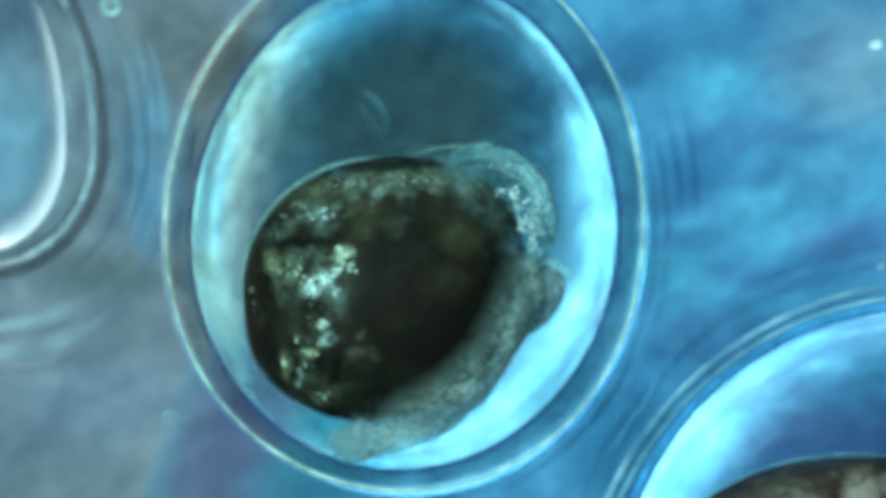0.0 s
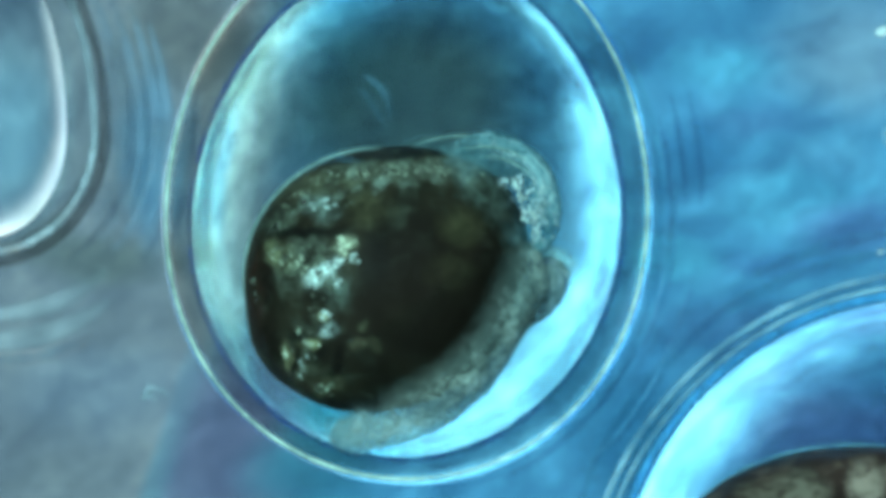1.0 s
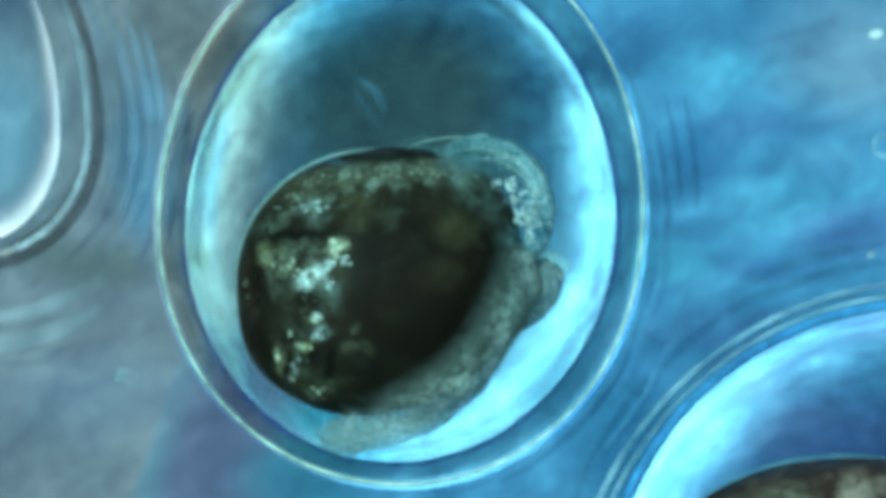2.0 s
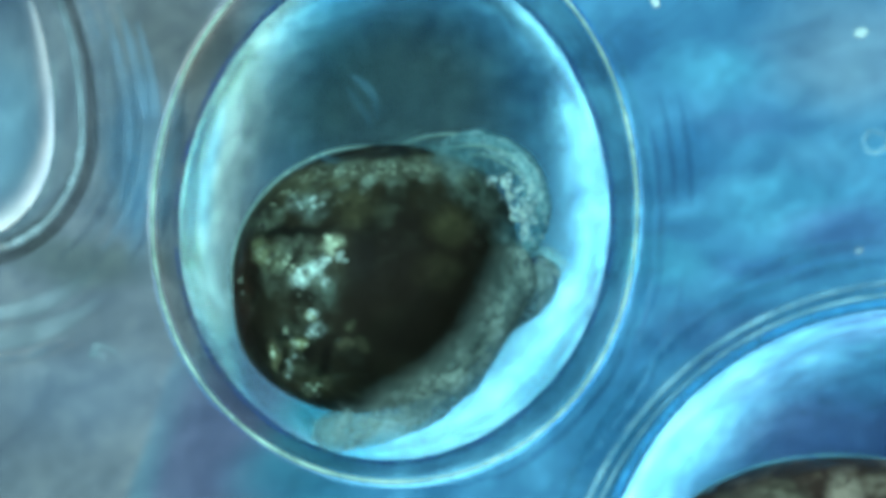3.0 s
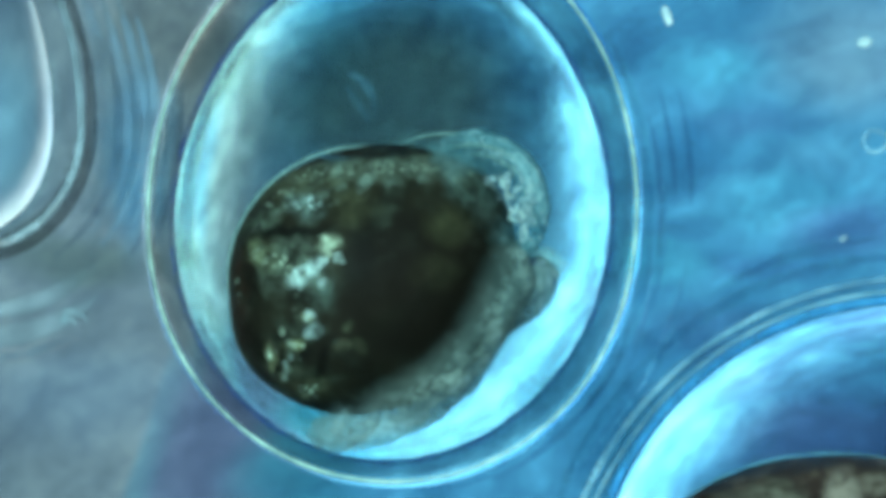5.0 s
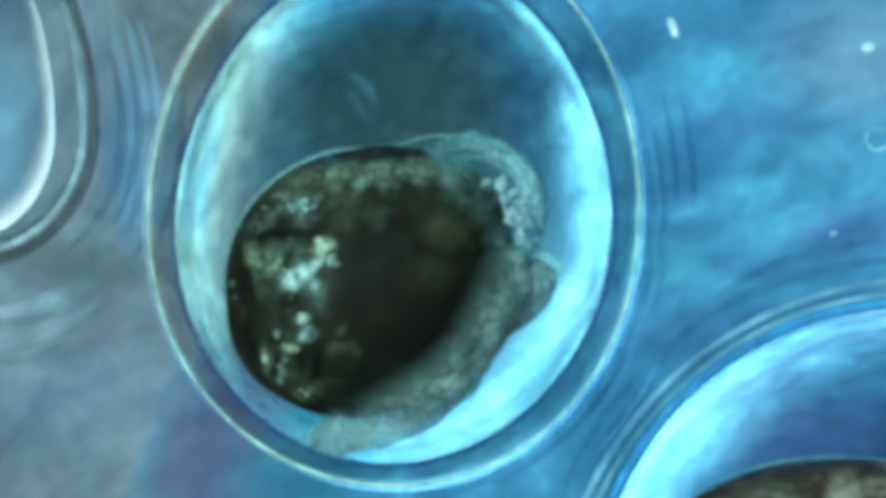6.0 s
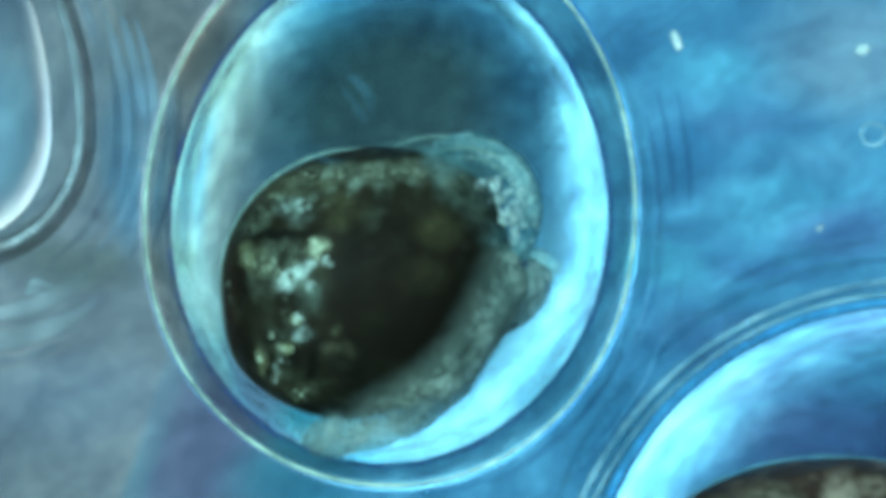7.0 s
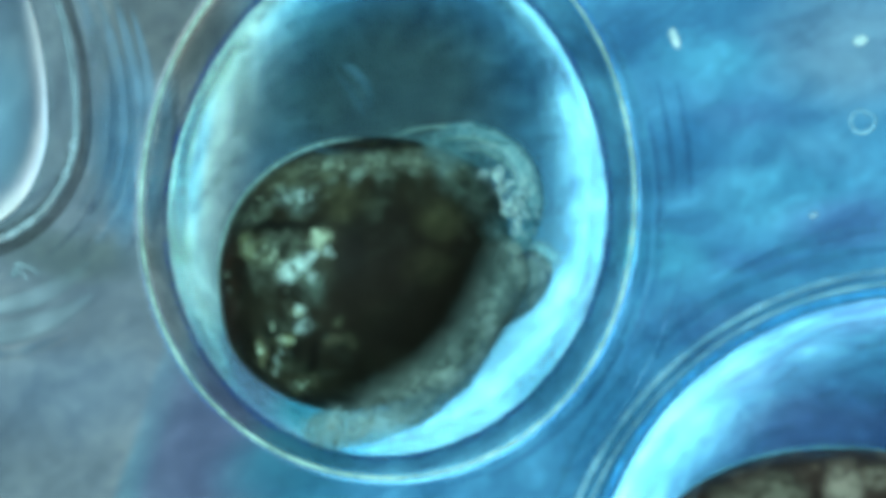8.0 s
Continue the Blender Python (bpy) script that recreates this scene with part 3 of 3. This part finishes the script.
def make_embryo(label):
    e = new("embryo")
    bulges = ((0.78, 0.63, 36, 4), (-0.62, -0.78, 20, 4))
    body = lobe((-36, 8, 0), (247, 231, 225), 5.0, 170.0, 3.1, 0.0, 6, bulges)
    tree = BVHTree.FromBMesh(body)
    yolk = part("yolk_mass", body, YOLK, e, "dark brown marbled yolk mass")
    part("shell_edge", tube(arc(-36, 10, 248, 233, 80, 205), 3.2), EDGE, e, "thin pale shell edge")
    lump("head", e, (162, 144, 50), (130, 119, 100), HEAD_TISSUE, "bluish granular head lobe", 3.0, 40.0, 1.4, -55.0)
    foot = lump("foot", e, (45, -100, 70), (250, 134, 165), FOOT_TISSUE, "grey translucent foot", 9.0, 42.0, 5.2, 40.0, ((0.52, -0.85, -22, 12), (0.10, -0.99, 6, 16)))
    under(foot, part("foot_fold", lobe((-83, -243, 150), (11, 24, 14), 3.0, 14.0, 3.3, -22.0, 3), PALE_FOLD, e, "bright pale fold of the foot"))
    foot_tip = lump("foot_tip", e, (-82, -254, -10), (66, 38, 45), TIP_TISSUE, "pale clear tip of the foot", 6.0, 36.0, 2.2, 18.0)
    velum = lump("velum", e, (229, -20, 10), (83, 48, 60), VELUM_TISSUE, "grey granular velum lobe", 7.0, 40.0, 8.3, 47.0)
    under(velum, part("velum_rim", tube(arc(246, -8, 46, 46, -10, 165, 40, 0.06, 2.0), 4.5), NAVY, e, "dark blue rim of the velum"))
    # bright cyan glow between head and velum, added as a pale lobe
    lump("velum_glow_lobe", e, (268, 48, -45), (66, 28, 20), VELUM_GLOW, "pale cyan glow beside the velum", 3.0, 30.0, 6.1, -24.0)
    mantle = lump("mantle", e, (100, 216, -10), (128, 46, 60), MANTLE_TISSUE, "clear bluish mantle fold", 5.0, 40.0, 4.4, -8.0)
    for pts, r in ((arc(112, 210, 120, 54, 60, 140, 30), 2.0), (arc(140, 190, 110, 52, 30, 110, 60), 2.0),
                   (arc(150, 150, 104, 94, 40, 112, 120, 0.04, 3.0), 1.8), (arc(154, 146, 92, 78, 30, 100, 130, 0.05, 6.0), 1.6)):
        under(mantle, part("mantle_edge", tube(pts, r), EDGE, e))
    mid = (690, 500)
    granules(yolk, tree, mid, BRIGHT, [
        (560, 473, 24, 9, 45, 16, 4.8), (532, 497, 9, 12, 0, 10, 4.8), (538, 480, 8, 10, 0, 5, 4), (575, 500, 10, 16, 0, 5, 4), (552, 552, 8, 8, 0, 6, 4), (556, 588, 12, 7, 0, 6, 4.5),
        (545, 358, 26, 12, 0, 10, 3), (515, 640, 5, 30, -10, 8, 3), (600, 450, 14, 16, 0, 8, 3)], "glittering pale granules")
    granules(yolk, tree, mid, CREAM, [
        (588, 436, 18, 14, 0, 18, 5.5), (600, 428, 9, 6, 0, 4, 5), (526, 605, 16, 6, 0, 7, 4.5), (482, 624, 4, 18, 8, 7, 4.5), (470, 452, 16, 10, -30, 5, 4), (507, 583, 6, 6, 0, 3, 3.5),
        (556, 684, 22, 9, 25, 9, 3.6), (505, 460, 46, 22, -20, 26, 2.8), (640, 306, 110, 12, 6, 40, 2.4), (760, 300, 70, 14, -6, 30, 2.2), (520, 330, 50, 14, 34, 20, 2.4)], "cream granules")
    granules(yolk, tree, mid, TAN, [
        (480, 452, 24, 14, -30, 8, 6), (478, 388, 40, 12, 30, 14, 5), (640, 300, 90, 14, 6, 22, 5), (740, 296, 50, 14, 0, 14, 5), (555, 685, 34, 16, 20, 8, 4),
        (430, 500, 6, 30, 0, 8, 4), (590, 350, 40, 20, 0, 12, 5), (545, 490, 50, 36, 30, 40, 4), (540, 590, 40, 40, 0, 30, 4)], "tan granules")
    skin = BVHTree.FromBMesh(lobe((162, 144, 50), (130, 119, 100), 3.0, 40.0, 1.4, -55.0, 4))
    granules(yolk, skin, mid, PALE, [(900, 342, 16, 30, 30, 16, 3.4), (916, 372, 20, 24, 0, 16, 3.8), (930, 412, 18, 30, 0, 16, 3.2), (940, 345, 20, 56, 12, 90, 2.3), (890, 280, 66, 20, -30, 60, 1.8), (876, 318, 16, 12, 0, 8, 3.4)], "fine pale granules")
    granules(yolk, skin, mid, BRIGHT, [(886, 322, 14, 9, -40, 10, 3.6), (902, 348, 9, 20, 25, 14, 3.8), (917, 380, 14, 14, 0, 14, 4.0), (930, 405, 10, 18, 0, 10, 3.2), (936, 335, 14, 10, 0, 8, 3.0)], "bright granules of the head")
    return tagged(e, label, "embryo", "snail embryos"), foot, foot_tip


def make_curled_embryo(label):
    e = new("embryo")
    body = lobe((0, 0, 0), (345, 240, 230), 6.0, 150.0, 6.4, 0.0, 6)
    part("yolk_mass", body, YOLK_BROWN, e, "dark brown yolk mass")
    part("shell_edge", tube(arc(0, 2, 346, 241, 10, 165), 4.0), WALL_EDGE, e, "thin pale shell edge")
    return tagged(e, label, "embryo", "snail embryos")


def folds(egg, radius, spans, seed, z=-300):
    """Layers of thickened jelly round a capsule: how far out, from angle to angle, thickness, material."""
    for i, (grow, w0, w1, r, material) in enumerate(spans):
        part("jelly_layer", tube(rim(radius, grow, w0, w1, z + 8 * i, (0, 0), 0.015, seed + i, 80), r), material, egg)


def speck(label, axes, material, rough=2.0, seed=1.0):
    ob = part("speck", lobe((0, 0, 0), axes, rough, 12.0, seed, 0.0, 3), material)
    return tagged(ob, label, "speck", "drifting specks")


def curl(label, material):
    """A scrap of membrane, rolled up."""
    ob = part("speck", tube(arc(0, 0, 24, 12, 20, 200, 0, 0.25, 4.0, 40) + arc(-8, -14, 14, 10, 200, 20, 4, 0.25, 2.0, 20), 7.0), material)
    return tagged(ob, label, "speck", "drifting specks")


def bubble(label, radius, material):
    ob = part("bubble", tube(arc(0, 0, radius, radius * 0.9, 0, 360, 0, 0.12, radius, 40)[:-1], 4.0, True), material)
    return tagged(ob, label, "bubble", "drifting bubbles")


make_stage()
MAIN_OUTER = waves(466.2, (0.4, 23.1), (-34.1, 3.2), (-1.8, -6.4))
MAIN_INNER = waves(411.5, (-0.7, 9.5), (-31.0, 6.1), (-0.7, -5.7), (3.0, -1.2))
LEFT_OUTER, LEFT_INNER = ovoid(197, 387, 218), ovoid(143, 341, 190)
BLUE_OUTER, BLUE_INNER = waves(655), waves(562)
BLUE_SHIFT = (-21, 42)
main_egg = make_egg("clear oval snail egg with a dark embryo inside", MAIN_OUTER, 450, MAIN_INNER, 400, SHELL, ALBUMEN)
main_egg.location = P(695, 380, -20)
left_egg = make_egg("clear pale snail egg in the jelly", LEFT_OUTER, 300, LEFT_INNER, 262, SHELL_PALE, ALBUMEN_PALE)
left_egg.location = P(-60, 222, -170)
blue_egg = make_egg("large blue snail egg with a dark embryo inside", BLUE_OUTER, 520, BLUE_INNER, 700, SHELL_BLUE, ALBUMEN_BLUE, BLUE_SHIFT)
blue_egg.location = P(1617, 1143, 40)
folds(main_egg, MAIN_OUTER, [
    (30, -50, 40, 9, STRAND), (44, -14, 22, 5, STRAND_DIM), (56, -30, 8, 7, STRAND_THICK), (78, 4, 26, 5, STRAND_DIM),
    (98, -58, -8, 6, STRAND_THICK), (104, 2, 24, 6, STRAND_DIM), (20, -86, -40, 7, STRAND_THICK), (34, -70, -30, 6, STRAND_DIM)], 1.0, -190)
folds(left_egg, LEFT_OUTER, [
    (36, -40, 60, 17, STRAND_BRIGHT), (54, -60, 30, 9, STRAND_DIM), (68, -46, 50, 16, STRAND_BRIGHT), (86, -50, 30, 8, STRAND_THICK), (98, -44, 44, 16, STRAND_BRIGHT), (122, -34, 36, 12, STRAND_BRIGHT),
    (112, -95, -50, 20, STRAND_PALE), (150, -40, 20, 9, STRAND_DIM), (160, -100, -55, 22, STRAND_PALE), (196, -96, -62, 10, STRAND_THICK)], 7.0)
folds(blue_egg, BLUE_OUTER, [(34, 85, 170, 10, STRAND), (70, 95, 118, 10, STRAND)], 13.0)
part("halo_shell", half_shell(LEFT_OUTER, 308, False, 26), COAT, left_egg, "dim layer round the pale egg")
# blue glow round the main capsule, put on as a tinted shell
part("halo_shell", half_shell(MAIN_OUTER, 454, False, 9), HALO, main_egg, "thin bluish glow round the capsule")
# bright refracted line at the limb, added as a pale tube
part("limb_line", tube(rim(MAIN_OUTER), 3.0, True, 6), LIMB_LINE, main_egg, "thin pale yellow line of light at the capsule's limb")
# chromatic dark blue fringe of the light, modelled as a tube round the fluid
part("inner_rim_line", tube(rim(MAIN_INNER, 6), 4.5, True, 6), NAVY, main_egg, "dark blue colour fringe round the egg fluid")
# the blue egg's bright limb line, a tube as well
part("limb_line", tube(rim(BLUE_OUTER, -2), 6.5, True, 8), BLUE_EDGE, blue_egg, "thin pale line of light at the capsule's limb")
part("jelly_layer", tube(rim(BLUE_OUTER, -24, 60, 190, -20, (0, 0), 0.004, 9.0), 6.0), BLUE_EDGE, blue_egg)
part("inner_rim_line", tube(rim(BLUE_INNER, 10, 60, 190, -60, BLUE_SHIFT), 9.0), INNER_EDGE, blue_egg, "thin bright blue line round the egg fluid")
# the left egg's bright limb line, made the same way
part("limb_line", tube(rim(LEFT_OUTER, -3), 8.0, True, 8), PALE_EDGE, left_egg, "thin pale line of light at the capsule's limb")
for pts, r in ((arc(-95, 165, 66, 90, 5, 75, 150, 0.05, 3.0), 8.0), (arc(-145, 115, 110, 130, 20, 60, 120, 0.05, 5.0), 6.0), (arc(-20, 130, 130, 40, 200, 260, 100, 0.05, 8.0), 7.0)):
    part("membrane_shred", tube(pts, r), SHRED, main_egg)

embryo, foot, foot_tip = make_embryo("dark brown snail embryo with a grey translucent foot")
curled = make_curled_embryo("dark brown snail embryo curled in its egg")

drifting = [
    (speck("small bright white speck in the jelly", (14, 9, 7), DEBRIS, 3.0, 2.0), -250, 15,
     [(0, 1550, 80, 60), (0.5, 1556, 65, 60), (1, 1562, 56, 40), (2.5, 1537, 62, 0), (3, 1524, 58, -60), (3.5, 1526, 62, -150), (4.5, 1527, 70, -330), (6, 1536, 84, -430), (7, 1527, 88, -440), (8, 1523, 72, -440)]),
    (speck("tall bright white fleck in the jelly", (8, 19, 7), DEBRIS, 3.0, 5.0), 40, 18,
     [(0, 1148, -50), (2.5, 1155, -8), (3.5, 1165, 4), (4.5, 1176, 18), (6, 1191, 49), (6.5, 1199, 58), (7, 1197, 72), (7.5, 1190, 63), (8, 1194, 68)]),
    (curl("faint grey curled fleck in the jelly", CURL), -200, -30,
     [(0, 312, 748), (0.5, 291, 720), (1, 279, 702), (2.5, 205, 652), (3.5, 172, 612), (4.5, 147, 578), (6, 110, 545), (7, 75, 515), (8, 48, 485)]),
    (bubble("small round greenish bubble in the jelly", 15, BUBBLE), -260, 0,
     [(0, 196, 12), (0.5, 190, -12), (1, 186, -30), (3, 170, -90), (8, 130, -200)]),
    (bubble("faint round bubble in the jelly", 22, BUBBLE_FAINT), -440, 0,
     [(0, 1590, 250), (2.5, 1556, 262), (3.5, 1548, 245), (4.5, 1546, 250), (7, 1545, 238), (8, 1526, 216)]),
    (speck("tiny pale speck in the jelly", (9, 6, 5), FAINT, 3.0, 11.0), -150, 20,
     [(0, 1560, 470), (2.5, 1530, 450), (4.5, 1500, 426), (6, 1475, 412), (8, 1440, 380)]),
]


def placed(t, x, y, z=0.0):
    """Where a thing drifts over the stage, from what the eyepiece scale reads at t."""
    ts = [r[0] for r in DRIFT]
    gx, gy, m = (float(np.interp(t, ts, [r[i] for r in DRIFT])) for i in (1, 2, 3))
    cx, cy = 1135 - (1135 + gx - 1 - 784) / m, 400 - (400 + gy + 6 - 441) / m
    far = (H / m - z / 1000) / (H / m)
    return P(cx + (x - 784) / m * far, cy + (y - 441) / m * far, z)


def motions():
    for thing, z, lean, rows in drifting:
        walk(thing, [(t, Matrix.Translation(placed(t, x, y, d[0] if d else z)) @ pose(0, 0, 0, 0, 0, lean)) for t, x, y, *d in rows])
    turn = [(0, -4, -3, 0.0), (0.5, -4, 3, 0.0), (1.0, -4, 5, 0.0), (2.5, -5, -1, -0.8), (3.0, -2, -2, -0.6), (3.5, -1, -2, 0.0), (4.0, 0, 1, 0.2), (4.5, 0, 0, 0.0),
            (6.0, -9, 0, -2.2), (6.5, -10, -1, -2.6), (7.0, -10, 1, -2.8), (7.5, -8, -1, -1.6), (8.0, -7, 1, -1.2)]
    walk(embryo, [(t, Matrix.Translation(P(690 + dx, 500 + dy, 0)) @ pose(0, 0, 0, 0, w, 0)) for t, dx, dy, w in turn])
    swing = [(0, 17, 12), (1.0, 15, 9), (2.5, 6, 5), (3.5, 2, 3), (4.5, 0, 0), (6.0, 8, 5), (7.0, 6, 6), (8.0, 10, 4)]
    for ob, share in ((foot_tip, 1.0), (foot, 0.4)):
        x, y, z = ob.location / S
        w = math.degrees(ob.rotation_euler.z)
        walk(ob, [(t, pose((x + share * dx) * S, (y - share * dy) * S, z * S, 0, 0, w)) for t, dx, dy in swing])
    sink = [(0, 5), (0.5, 6), (1.0, 6), (2.5, 4), (3.5, 2), (4.5, 0), (6.0, 1), (8.0, 1)]
    walk(main_egg, [(t, Matrix.Translation(P(695, 380 + dy, -20))) for t, dy in sink])
    rise = [(0, -9, 10), (1.0, -7, 12), (2.5, -4, 8), (3.5, -4, 4), (4.5, 0, 0), (6.0, 7, 2), (7.0, 7, 2), (8.0, 8, 6)]
    walk(left_egg, [(t, Matrix.Translation(P(-60 + dx, 222 + dy, -170))) for t, dx, dy in rise])
    slide = [(0, 40, -12), (1.0, 37, -7), (2.5, 21, 5), (3.5, 16, 2), (4.5, 12, -1), (6.5, 8, -1), (8.0, 12, -5)]
    walk(blue_egg, [(t, Matrix.Translation(P(1617 + dx, 1143 + dy, 40))) for t, dx, dy in slide])
    walk(curled, [(t, Matrix.Translation(P(1458 + dx, 1044 + dy, 0))) for t, dx, dy in slide])


motions()
